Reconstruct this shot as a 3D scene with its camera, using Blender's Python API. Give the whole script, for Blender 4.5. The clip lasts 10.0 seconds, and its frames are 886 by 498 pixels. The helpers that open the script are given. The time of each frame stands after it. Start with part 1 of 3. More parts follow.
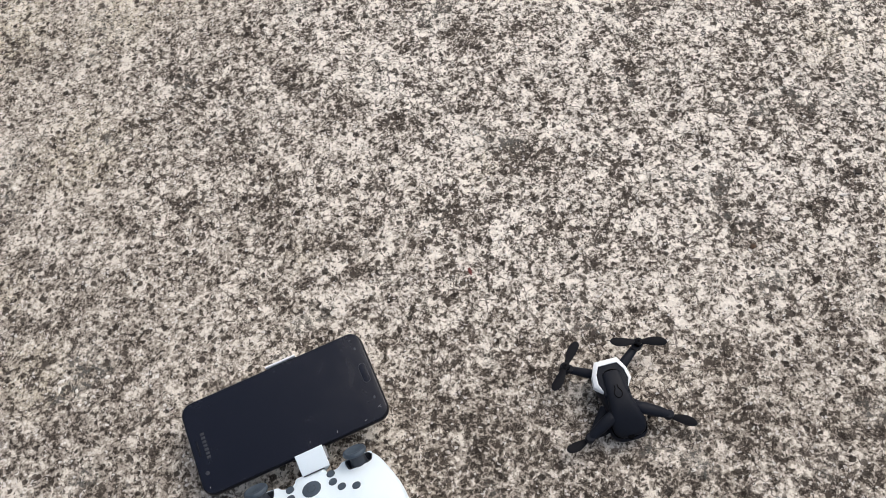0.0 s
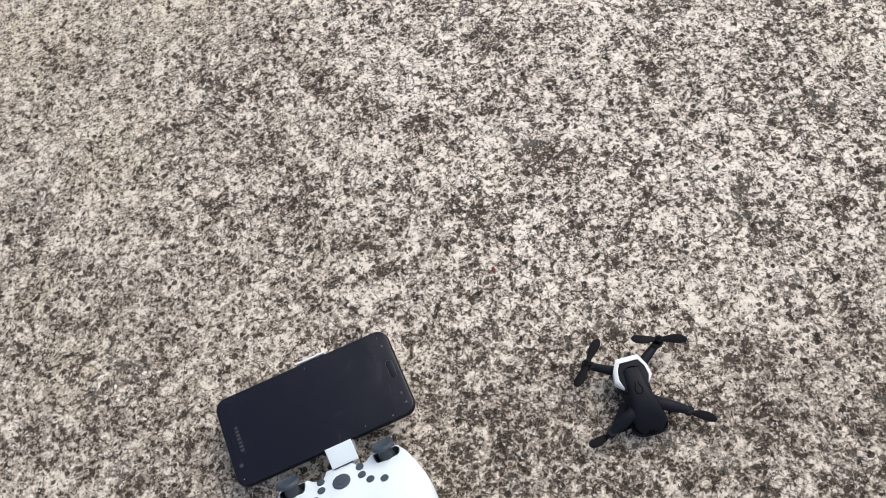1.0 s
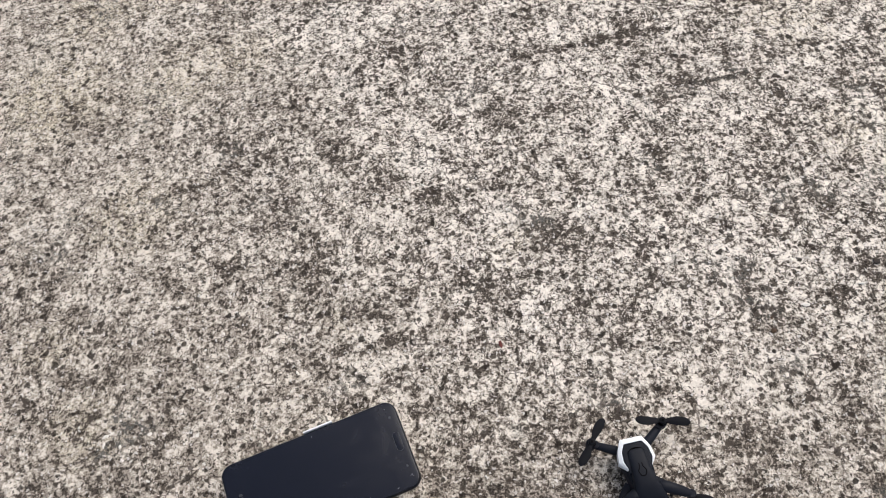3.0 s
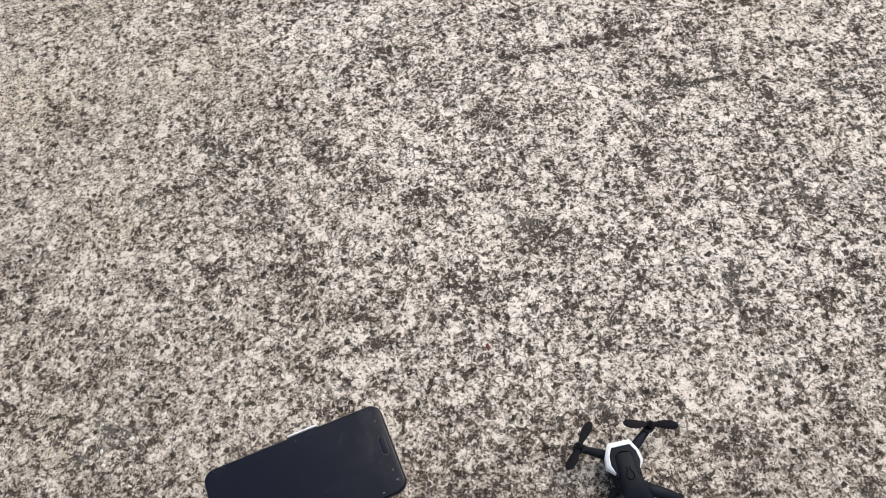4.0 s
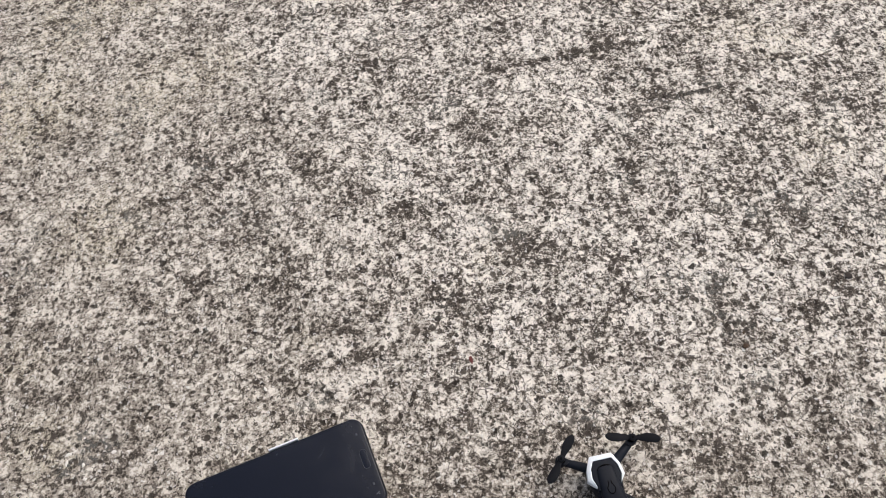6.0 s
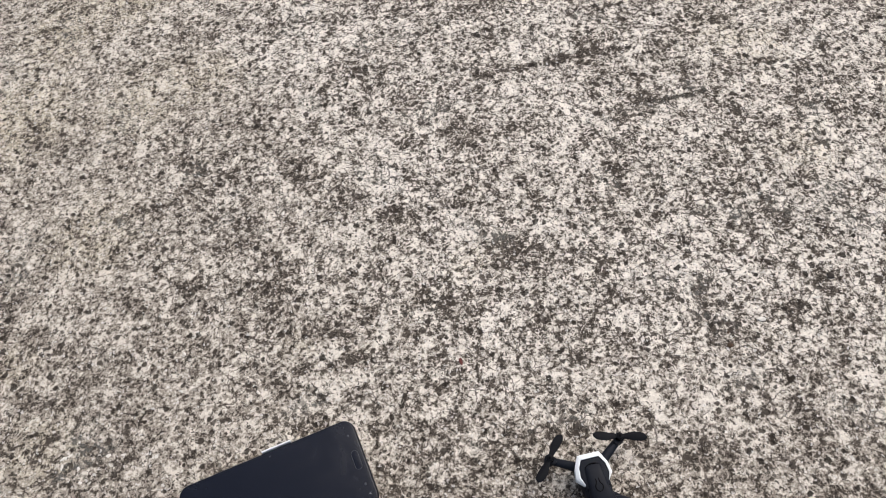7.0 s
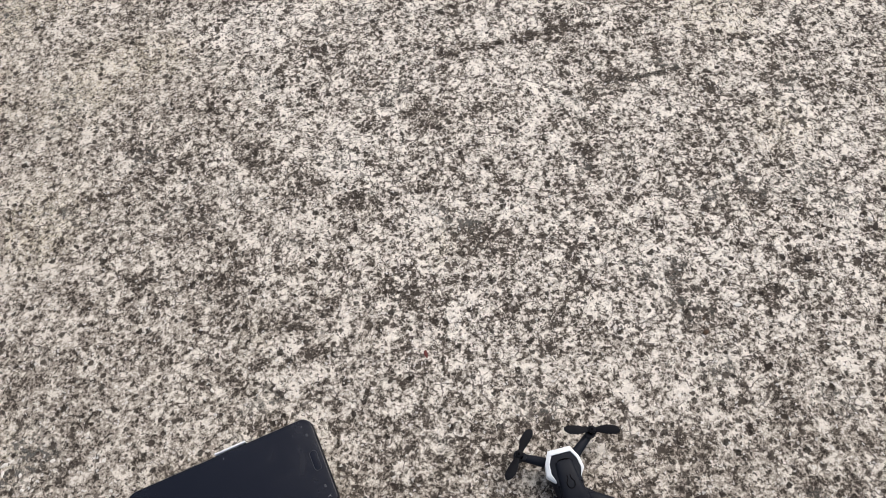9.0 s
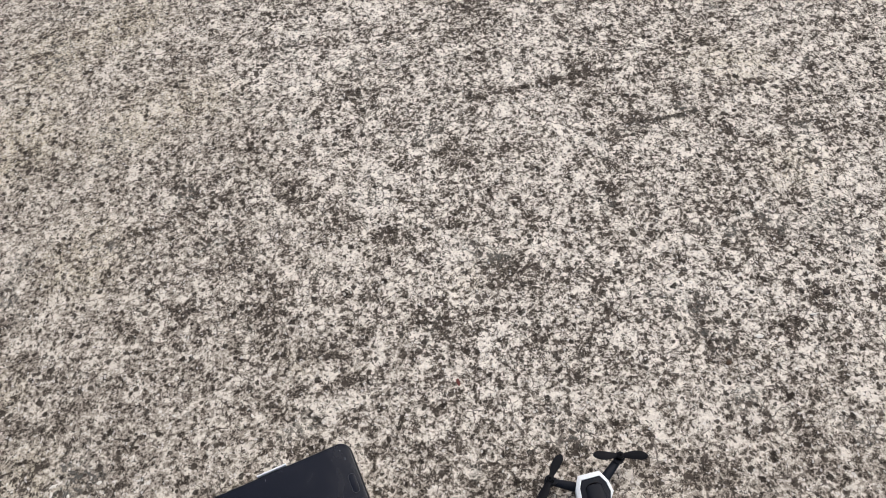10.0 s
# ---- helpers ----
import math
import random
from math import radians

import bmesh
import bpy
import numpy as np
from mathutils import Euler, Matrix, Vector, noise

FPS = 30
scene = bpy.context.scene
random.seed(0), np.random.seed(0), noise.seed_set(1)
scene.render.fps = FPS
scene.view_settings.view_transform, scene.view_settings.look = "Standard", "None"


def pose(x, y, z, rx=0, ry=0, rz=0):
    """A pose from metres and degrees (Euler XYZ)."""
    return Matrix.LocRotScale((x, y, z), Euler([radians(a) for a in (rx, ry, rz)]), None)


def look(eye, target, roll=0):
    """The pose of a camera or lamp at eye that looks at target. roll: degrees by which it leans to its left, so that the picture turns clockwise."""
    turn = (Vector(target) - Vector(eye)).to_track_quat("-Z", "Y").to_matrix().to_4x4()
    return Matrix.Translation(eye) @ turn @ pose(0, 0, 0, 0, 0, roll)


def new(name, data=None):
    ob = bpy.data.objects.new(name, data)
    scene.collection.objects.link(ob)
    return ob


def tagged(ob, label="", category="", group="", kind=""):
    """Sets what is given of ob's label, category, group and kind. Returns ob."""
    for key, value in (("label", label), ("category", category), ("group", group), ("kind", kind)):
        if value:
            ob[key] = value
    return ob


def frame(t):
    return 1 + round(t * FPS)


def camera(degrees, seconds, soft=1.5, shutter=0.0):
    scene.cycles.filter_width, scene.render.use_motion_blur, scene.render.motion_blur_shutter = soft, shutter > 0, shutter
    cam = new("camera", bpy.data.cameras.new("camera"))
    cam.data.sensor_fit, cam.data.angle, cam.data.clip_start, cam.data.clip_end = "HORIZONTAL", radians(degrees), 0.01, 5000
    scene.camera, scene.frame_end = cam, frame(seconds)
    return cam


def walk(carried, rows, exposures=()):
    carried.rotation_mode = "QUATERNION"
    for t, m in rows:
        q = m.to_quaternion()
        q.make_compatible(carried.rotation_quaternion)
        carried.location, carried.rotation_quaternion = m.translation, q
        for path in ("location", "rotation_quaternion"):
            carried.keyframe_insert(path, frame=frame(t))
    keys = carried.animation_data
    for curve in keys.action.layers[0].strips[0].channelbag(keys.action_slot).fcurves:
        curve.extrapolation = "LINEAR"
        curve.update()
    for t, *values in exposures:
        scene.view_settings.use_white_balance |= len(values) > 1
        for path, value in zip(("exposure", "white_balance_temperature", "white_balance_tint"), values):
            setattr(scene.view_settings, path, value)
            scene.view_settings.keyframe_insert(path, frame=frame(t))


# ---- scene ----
# ---- the camera and its walk ----
cam = camera(57.72, 10.0, 0.6)
PATH = [
    (0, (0.0066, 0.0155, 0.6115), (-0.0062, 0.6124, -0.6548), -9.78),
    (0.2, (0.0058, 0.0194, 0.6061), (-0.0215, 0.5983, -0.6683), -11.02),
    (0.5, (0.0057, 0.0145, 0.6222), (-0.0567, 0.6021, -0.6469), -14.28),
    (0.7, (0.0071, 0.0112, 0.6198), (-0.0557, 0.6043, -0.6468), -14.29),
    (1, (0.0062, 0.0126, 0.6291), (-0.0471, 0.6052, -0.6382), -13.51),
    (1.5, (-0.0001, 0.0175, 0.6375), (-0.0445, 0.6290, -0.6211), -12.08),
    (1.8, (-0.0120, 0.0187, 0.6429), (-0.0595, 0.6522, -0.6047), -11.50),
    (2, (-0.0067, 0.0196, 0.6502), (-0.0542, 0.6680, -0.5896), -10.98),
    (2.5, (-0.0083, 0.0217, 0.6497), (-0.0582, 0.6940, -0.5773), -10.58),
    (2.7, (-0.0114, 0.0235, 0.6541), (-0.0495, 0.6927, -0.5750), -9.70),
    (3.8, (-0.0043, 0.0317, 0.6426), (-0.0110, 0.6958, -0.5899), -7.09),
    (4, (-0.0057, 0.0291, 0.6459), (-0.0116, 0.6970, -0.5845), -7.07),
    (4.5, (0.0002, 0.0303, 0.6461), (-0.0029, 0.7056, -0.5803), -6.90),
    (5, (0.0068, 0.0288, 0.6546), (0.0057, 0.7095, -0.5688), -7.03),
    (5.5, (0.0058, 0.0314, 0.6463), (0.0032, 0.7119, -0.5772), -7.00),
    (5.7, (0.0072, 0.0300, 0.6465), (0.0020, 0.7134, -0.5754), -7.06),
    (6.8, (0.0109, 0.0287, 0.6454), (0.0163, 0.7109, -0.5771), -6.48),
    (7, (0.0126, 0.0236, 0.6554), (0.0206, 0.7113, -0.5640), -6.56),
    (7.5, (0.0140, 0.0327, 0.6404), (0.0347, 0.7187, -0.5798), -5.85),
    (8, (0.0171, 0.0291, 0.6525), (0.0452, 0.7158, -0.5672), -5.36),
    (8.2, (0.0178, 0.0318, 0.6479), (0.0468, 0.7138, -0.5744), -5.37),
    (8.5, (0.0156, 0.0371, 0.6262), (0.0511, 0.7074, -0.6024), -4.98),
    (9, (0.0255, 0.0392, 0.6253), (0.0683, 0.7017, -0.6073), -4.71),
    (9.2, (0.0082, 0.0294, 0.6559), (0.0521, 0.7083, -0.5677), -4.62),
    (9.5, (0.0015, 0.0154, 0.6691), (0.0365, 0.7251, -0.5372), -4.95),
    (9.7, (0.0034, 0.0123, 0.6671), (0.0340, 0.7377, -0.5299), -5.14),
    (10, (0.0043, 0.0181, 0.6477), (0.0404, 0.7489, -0.5459), -5.20),
]
EXPOSURES = [(0.0, 0.20), (0.5, 0.26), (1.5, 0.26), (4.5, 0.25), (5.5, 0.19), (7.5, 0.18), (9.0, 0.18), (9.5, 0.22), (10.0, 0.11)]
walk(cam, [(t, look(eye, target, roll)) for t, eye, target, roll in PATH], EXPOSURES)

# ---- overcast daylight ----
SUN_HEIGHT, SUN_TURN = 52.0, 48.0
world = bpy.data.worlds.new("overcast_sky")
scene.world = world
world.use_nodes = True
wn = world.node_tree.nodes
sky = wn.new("ShaderNodeTexSky")
sky.sky_type = "NISHITA"
sky.sun_disc = False
sky.sun_elevation, sky.sun_rotation = radians(SUN_HEIGHT), radians(SUN_TURN)
sky.air_density, sky.dust_density, sky.ozone_density = 1.0, 4.0, 1.0
wn["Background"].inputs["Strength"].default_value = 0.155
veil = wn.new("ShaderNodeHueSaturation")
veil.inputs["Saturation"].default_value = 0.62
world.node_tree.links.new(sky.outputs[0], veil.inputs["Color"])
world.node_tree.links.new(veil.outputs[0], wn["Background"].inputs["Color"])
sun_data = bpy.data.lights.new("sun", "SUN")
sun_data.energy, sun_data.angle, sun_data.color = 1.1, radians(50), (1.0, 0.95, 0.89)
sun = new("sun", sun_data)
sun_from = Vector((math.sin(radians(SUN_TURN)) * math.cos(radians(SUN_HEIGHT)), math.cos(radians(SUN_TURN)) * math.cos(radians(SUN_HEIGHT)), math.sin(radians(SUN_HEIGHT))))
sun.matrix_world = look(sun_from * 10, (0, 0, 0))


# ---- materials ----
class Nodes:
    """A short way to write node trees."""

    def __init__(self, name):
        self.material = bpy.data.materials.new(name)
        self.material.use_nodes = True
        self.tree = self.material.node_tree
        self.shader = self.tree.nodes["Principled BSDF"]
        self.place = self.tree.nodes.new("ShaderNodeTexCoord").outputs["Object"]

    def link(self, value, socket):
        if hasattr(value, "is_output"):
            self.tree.links.new(value, socket)
        else:
            socket.default_value = value

    def noise(self, scale, detail=4, rough=0.6, twist=0.0, at=None):
        n = self.tree.nodes.new("ShaderNodeTexNoise")
        self.link(at or self.place, n.inputs["Vector"])
        n.inputs["Scale"].default_value, n.inputs["Detail"].default_value = scale, detail
        n.inputs["Roughness"].default_value, n.inputs["Distortion"].default_value = rough, twist
        return n.outputs["Fac"]

    def cells(self, scale, at=None, flat=True):
        n = self.tree.nodes.new("ShaderNodeTexVoronoi")
        n.voronoi_dimensions = "2D" if flat else "3D"
        self.link(at or self.place, n.inputs["Vector"])
        n.inputs["Scale"].default_value = scale
        parts = self.tree.nodes.new("ShaderNodeSeparateColor")
        self.link(n.outputs["Color"], parts.inputs[0])
        return n.outputs["Distance"], parts.outputs[0], parts.outputs[1]

    def math(self, kind, a, b=0.0, clamp=False):
        n = self.tree.nodes.new("ShaderNodeMath")
        n.operation, n.use_clamp = kind, clamp
        self.link(a, n.inputs[0])
        self.link(b, n.inputs[1])
        return n.outputs[0]

    def span(self, value, low, high, to_low=0.0, to_high=1.0):
        n = self.tree.nodes.new("ShaderNodeMapRange")
        n.interpolation_type = "SMOOTHSTEP"
        self.link(value, n.inputs["Value"])
        for key, v in (("From Min", low), ("From Max", high), ("To Min", to_low), ("To Max", to_high)):
            self.link(v, n.inputs[key])
        return n.outputs["Result"]

    def mix(self, factor, a, b, kind="MIX"):
        n = self.tree.nodes.new("ShaderNodeMix")
        n.data_type, n.blend_type = "RGBA", kind
        self.link(factor, n.inputs["Factor"])
        for v, key in ((a, "A"), (b, "B")):
            socket = [s for s in n.inputs if s.name == key and s.type == "RGBA"][0]
            self.link(v if hasattr(v, "is_output") else (*v, 1.0), socket)
        return [s for s in n.outputs if s.type == "RGBA"][0]

    def value(self, name):
        n = self.tree.nodes.new("ShaderNodeAttribute")
        n.attribute_name = name
        return n.outputs["Fac"]

    def warped(self, scale, amount):
        """Places pushed about by noise, so that cells lose their roundness."""
        n = self.tree.nodes.new("ShaderNodeTexNoise")
        self.link(self.place, n.inputs["Vector"])
        n.inputs["Scale"].default_value, n.inputs["Detail"].default_value = scale, 2
        v = self.tree.nodes.new("ShaderNodeVectorMath")
        v.operation = "MULTIPLY_ADD"
        self.link(n.outputs["Color"], v.inputs[0])
        v.inputs[1].default_value = (amount, amount, amount)
        self.link(self.place, v.inputs[2])
        return v.outputs[0]

    def bump(self, height, strength, distance):
        n = self.tree.nodes.new("ShaderNodeBump")
        n.inputs["Strength"].default_value, n.inputs["Distance"].default_value = strength, distance
        self.link(height, n.inputs["Height"])
        self.link(n.outputs[0], self.shader.inputs["Normal"])

    def finish(self, colour, rough, metal=0.0):
        self.link(colour if hasattr(colour, "is_output") else (*colour, 1.0), self.shader.inputs["Base Color"])
        self.link(rough, self.shader.inputs["Roughness"])
        self.shader.inputs["Metallic"].default_value = metal
        return self.material


def concrete_material():
    m = Nodes("weathered_concrete")
    grime_tone, lichen, pit, worn = m.value("grime_tone"), m.value("lichen"), m.value("pit"), m.value("worn")
    large, mid = m.noise(11, 3, 0.55), m.noise(60, 4, 0.6, 0.5)
    small, fine = m.noise(215, 3, 0.6, 0.6), m.noise(490, 3, 0.65, 0.4)
    dust = m.noise(620, 2, 0.6)
    # pale flakes of sound cement, with ragged edges
    bent = m.warped(330, 0.006)
    flake_far, flake_pick, _ = m.cells(52, m.warped(110, 0.016))
    flake = m.math("MULTIPLY", m.span(flake_far, 0.30, 0.46, 1.0, 0.0), m.span(flake_pick, 0.62, 0.66))
    # how far the dark film of weathering covers the pale cement
    cover = m.math("SUBTRACT", m.math("ADD", m.math("MULTIPLY", mid, 0.47), m.math("MULTIPLY", small, 0.76)), 0.121)
    cover = m.math("ADD", cover, m.math("MULTIPLY", m.math("SUBTRACT", large, 0.5), 0.16))
    cover = m.math("ADD", cover, m.math("MULTIPLY", grime_tone, 0.105))
    cover = m.math("ADD", cover, m.math("MULTIPLY", m.math("SUBTRACT", fine, 0.5), 0.42))
    cover = m.math("SUBTRACT", cover, m.math("MULTIPLY", flake, 0.065))
    film = m.span(m.math("ADD", cover, m.math("MULTIPLY", worn, 0.030)), 0.425, 0.55)
    crust = m.span(m.math("SUBTRACT", cover, m.math("MULTIPLY", worn, 0.030)), 0.518, 0.572)
    pale = m.mix(m.span(dust, 0.39, 0.60), (0.42, 0.380, 0.330), (0.70, 0.642, 0.570))
    pale = m.mix(m.span(m.noise(24, 3), 0.4, 0.65, 0.0, 0.4), pale, (0.57, 0.518, 0.45))
    pale = m.mix(m.math("MULTIPLY", worn, 0.45), pale, (0.50, 0.446, 0.368))
    bright = m.math("MULTIPLY", m.span(cover, 0.45, 0.37), m.math("SUBTRACT", 1.0, m.math("MULTIPLY", worn, 0.6)))
    pale = m.mix(m.math("MULTIPLY", bright, 0.8), pale, m.mix(m.span(fine, 0.4, 0.6), (0.72, 0.660, 0.582), (0.90, 0.835, 0.748)))
    colour = m.mix(m.math("MULTIPLY", film, 0.78), pale, m.mix(m.span(dust, 0.35, 0.65), (0.155, 0.127, 0.102), (0.265, 0.226, 0.186)))
    dark = m.mix(m.span(fine, 0.42, 0.64), (0.018, 0.0138, 0.0108), (0.088, 0.071, 0.057))
    colour = m.mix(m.math("MULTIPLY", crust, m.span(dust, 0.48, 0.66, 0.98, 0.68)), colour, dark)
    # ochre and grey-green lichen
    growth = m.math("MULTIPLY", m.math("MULTIPLY", lichen, m.math("SUBTRACT", 1.0, m.math("MULTIPLY", crust, 0.8))), m.span(m.noise(130, 4, 0.7), 0.38, 0.62))
    colour = m.mix(m.math("MULTIPLY", growth, 0.58), colour, m.mix(m.span(dust, 0.35, 0.65), (0.38, 0.32, 0.215), (0.80, 0.72, 0.55)))
    grey = m.math("MULTIPLY", m.span(m.noise(14, 2), 0.56, 0.68), m.span(small, 0.46, 0.58))
    colour = m.mix(m.math("MULTIPLY", grey, 0.26), colour, (0.22, 0.235, 0.22))
    # stones and blow holes, most of them dark
    far, pick, tone = m.cells(135, bent)
    reach = m.math("MULTIPLY", tone, 0.36)
    stone = m.math("MULTIPLY", m.span(far, reach, m.math("ADD", reach, 0.16), 1.0, 0.0), m.span(pick, 0.79, 0.81))
    colour = m.mix(m.math("MULTIPLY", stone, m.span(fine, 0.40, 0.62, 0.96, 0.78)), colour, m.mix(m.span(pick, 0.84, 1.0), (0.016, 0.0125, 0.010), (0.065, 0.053, 0.043)))
    far2, pick2, tone2 = m.cells(330, bent)
    hole = m.math("MULTIPLY", m.span(far2, 0.22, 0.40, 1.0, 0.0), m.span(pick2, 0.70, 0.72))
    colour = m.mix(m.math("MULTIPLY", hole, 0.82), colour, (0.026, 0.0205, 0.0165))
    grain = m.math("MULTIPLY", m.span(far2, 0.25, 0.42, 1.0, 0.0), m.span(pick2, 0.15, 0.13))
    colour = m.mix(m.math("MULTIPLY", grain, 0.6), colour, m.mix(tone2, (0.55, 0.49, 0.43), (0.80, 0.77, 0.73)))
    # cracks between the cement flakes
    edge = m.tree.nodes.new("ShaderNodeTexVoronoi")
    edge.voronoi_dimensions, edge.feature = "2D", "DISTANCE_TO_EDGE"
    m.link(m.warped(120, 0.012), edge.inputs["Vector"])
    edge.inputs["Scale"].default_value = 58
    crack = m.math("MULTIPLY", m.span(edge.outputs["Distance"], 0.018, 0.055, 1.0, 0.0), m.span(m.math("SUBTRACT", m.noise(34, 2), m.math("MULTIPLY", worn, 0.06)), 0.46, 0.55))
    colour = m.mix(m.math("MULTIPLY", crack, 0.75), colour, (0.075, 0.061, 0.052))
    pitted = m.span(m.math("ADD", pit, m.math("MULTIPLY", m.math("SUBTRACT", small, 0.5), 0.7)), 0.36, 0.60)
    colour = m.mix(m.math("MULTIPLY", pitted, 0.92), colour, m.mix(tone, (0.018, 0.014, 0.011), (0.065, 0.051, 0.041)))
    height = m.math("ADD", m.math("MULTIPLY", fine, 0.4), m.math("MULTIPLY", small, 0.8))
    for dent, deep in ((crust, -0.35), (stone, -0.5), (hole, -0.5), (crack, -0.4), (grain, 0.3), (flake, 0.2)):
        height = m.math("ADD", height, m.math("MULTIPLY", dent, deep))
    m.bump(height, 0.6, 0.0012)
    m.shader.inputs["Specular IOR Level"].default_value = 0.12
    return m.finish(colour, 0.92)


def plastic(name, colour, rough, grain=0.08, scale=900, speck=0.0, gloss=0.4):
    """Moulded plastic with a fine uneven skin, faint rubbed patches and a little dust."""
    m = Nodes(name)
    soft = m.noise(45, 4, 0.6)
    worn = m.mix(m.span(soft, 0.35, 0.75), [c * (1 - grain) for c in colour], [min(1.0, c * (1 + grain)) for c in colour])
    if speck:
        dust = m.math("MULTIPLY", m.span(m.noise(700, 3, 0.7), 0.62, 0.72), speck)
        worn = m.mix(dust, worn, (0.35, 0.32, 0.29))
    m.shader.inputs["Specular IOR Level"].default_value = gloss
    m.bump(m.noise(scale, 2, 0.5), 0.12, 0.0003)
    return m.finish(worn, m.span(m.noise(60, 4), 0.3, 0.7, max(0.03, rough - 0.07), rough + 0.07))


def glass_front():
    """The dark front glass of the phone, with smears that change its gloss."""
    m = Nodes("dark_front_glass")
    m.shader.inputs["IOR"].default_value = 1.5
    m.shader.inputs["Specular IOR Level"].default_value = 0.34
    smear = m.noise(28, 5, 0.65, 1.2)
    return m.finish(m.mix(smear, (0.0030, 0.0042, 0.0100), (0.0042, 0.0056, 0.0125)), m.span(smear, 0.35, 0.7, 0.12, 0.30))


CONCRETE = concrete_material()
BLACK = plastic("matt_black_plastic", (0.0044, 0.0062, 0.0118), 0.60, 0.15, 1400, 0.02, 0.17)
BLADE = plastic("dark_propeller_plastic", (0.0055, 0.0058, 0.0080), 0.60, 0.15, 1400, 0.01, 0.10)
GROOVE = plastic("groove_black", (0.002, 0.002, 0.0025), 0.8, gloss=0.04)
WHITE = plastic("white_plastic", (0.655, 0.735, 0.785), 0.42, 0.015, 1200, 0.03)
RIM_WHITE = plastic("bright_white_plastic", (0.76, 0.78, 0.79), 0.45, 0.02, 1200, 0.02)
GREY = plastic("slate_grey_rubber", (0.041, 0.057, 0.076), 0.55, 0.12, 1500, 0.08)
SOCKET = plastic("dark_slate_plastic", (0.026, 0.032, 0.042), 0.45, 0.1)
SIDE_GREY = plastic("clamp_side_grey", (0.20, 0.205, 0.21), 0.45, 0.05)
FRAME = plastic("black_phone_frame", (0.0045, 0.0055, 0.0100), 0.40, 0.1, gloss=0.16)
GLASS = glass_front()
PRINT = plastic("faint_grey_print", (0.024, 0.026, 0.032), 0.4)
SCUFF = plastic("pale_scuff", (0.17, 0.17, 0.18), 0.6)
HOME = plastic("home_key_rim", (0.034, 0.037, 0.045), 0.35)
CHIP = plastic("pale_stone", (0.72, 0.68, 0.62), 0.8, 0.12, 2000)
GRIT = plastic("mixed_grit", (0.66, 0.62, 0.56), 0.9, 0.4, 2500)
DARK_GRIT = plastic("dark_grit", (0.040, 0.031, 0.025), 0.9, 0.3, 2500)
TWIG = plastic("dry_twig", (0.035, 0.028, 0.02), 0.85, 0.3, 2500)
RED = plastic("dull_red_flake", (0.13, 0.030, 0.024), 0.8, 0.25, 2500)
RUST = plastic("rusty_stone", (0.070, 0.040, 0.022), 0.85, 0.3, 2500)
FIBRE = plastic("pale_fibre", (0.55, 0.52, 0.46), 0.7)


# ---- mesh helpers ----
def part(name, bm, material, parent=None, label="", smooth=38):
    """Links a bmesh as one mesh object, under a thing or a part where one is given."""
    bmesh.ops.recalc_face_normals(bm, faces=bm.faces[:])
    sharp = radians(smooth)
    for f in bm.faces:
        f.smooth = True
    for e in bm.edges:
        e.smooth = len(e.link_faces) == 2 and e.calc_face_angle(0) < sharp
    mesh = bpy.data.meshes.new(name)
    bm.to_mesh(mesh)
    bm.free()
    mesh.materials.append(material)
    ob = new(name, mesh)
    if parent:
        ob.parent = parent
    if label:
        tagged(ob, label)
    return ob


def thing(name, m, label, category, group="", kind=""):
    ob = new(name)
    ob.empty_display_size = 0.02
    ob.matrix_world = m
    return tagged(ob, label, category, group, kind)


def mm(points):
    return [tuple(v / 1000 for v in p) for p in points]


def curved(points, steps=4, closed=True):
    """A smooth line through the points (Catmull-Rom)."""
    p = [Vector(q) for q in points]
    n, out = len(p), []
    for i in range(n if closed else n - 1):
        a, b, c, d = ((p[(i + k) % n] for k in (-1, 0, 1, 2)) if closed else (p[min(max(i + k, 0), n - 1)] for k in (-1, 0, 1, 2)))
        for s in range(steps):
            t = s / steps
            out.append(0.5 * (2 * b + (c - a) * t + (2 * a - 5 * b + 4 * c - d) * t * t + (3 * b - a - 3 * c + d) * t ** 3))
    if not closed:
        out.append(p[-1])
    return out


def rounded_box(w, h, r, n=6, x=0.0, y=0.0):
    out = []
    for cx, cy, start in ((w / 2 - r, h / 2 - r, 0), (-w / 2 + r, h / 2 - r, 90), (-w / 2 + r, -h / 2 + r, 180), (w / 2 - r, -h / 2 + r, 270)):
        out += [Vector((x + cx + r * math.cos(radians(start + 90 * k / n)), y + cy + r * math.sin(radians(start + 90 * k / n)))) for k in range(n + 1)]
    return out


def disc(r, n=28, x=0.0, y=0.0, ry=None):
    return [Vector((x + r * math.cos(2 * math.pi * k / n), y + (ry or r) * math.sin(2 * math.pi * k / n))) for k in range(n)]


def inset(line, d):
    """The closed line, which runs anticlockwise, moved inwards by d."""
    n, out = len(line), []
    for i in range(n):
        a, b, c = line[i - 1].to_2d(), line[i].to_2d(), line[(i + 1) % n].to_2d()
        e, f = (b - a).normalized(), (c - b).normalized()
        k = (Vector((-e.y, e.x)) + Vector((-f.y, f.x)))
        k = k.normalized() if k.length > 1e-6 else Vector((-e.y, e.x))
        out.append(b + k * d / max(0.6, k.dot(Vector((-e.y, e.x)))))
    return out


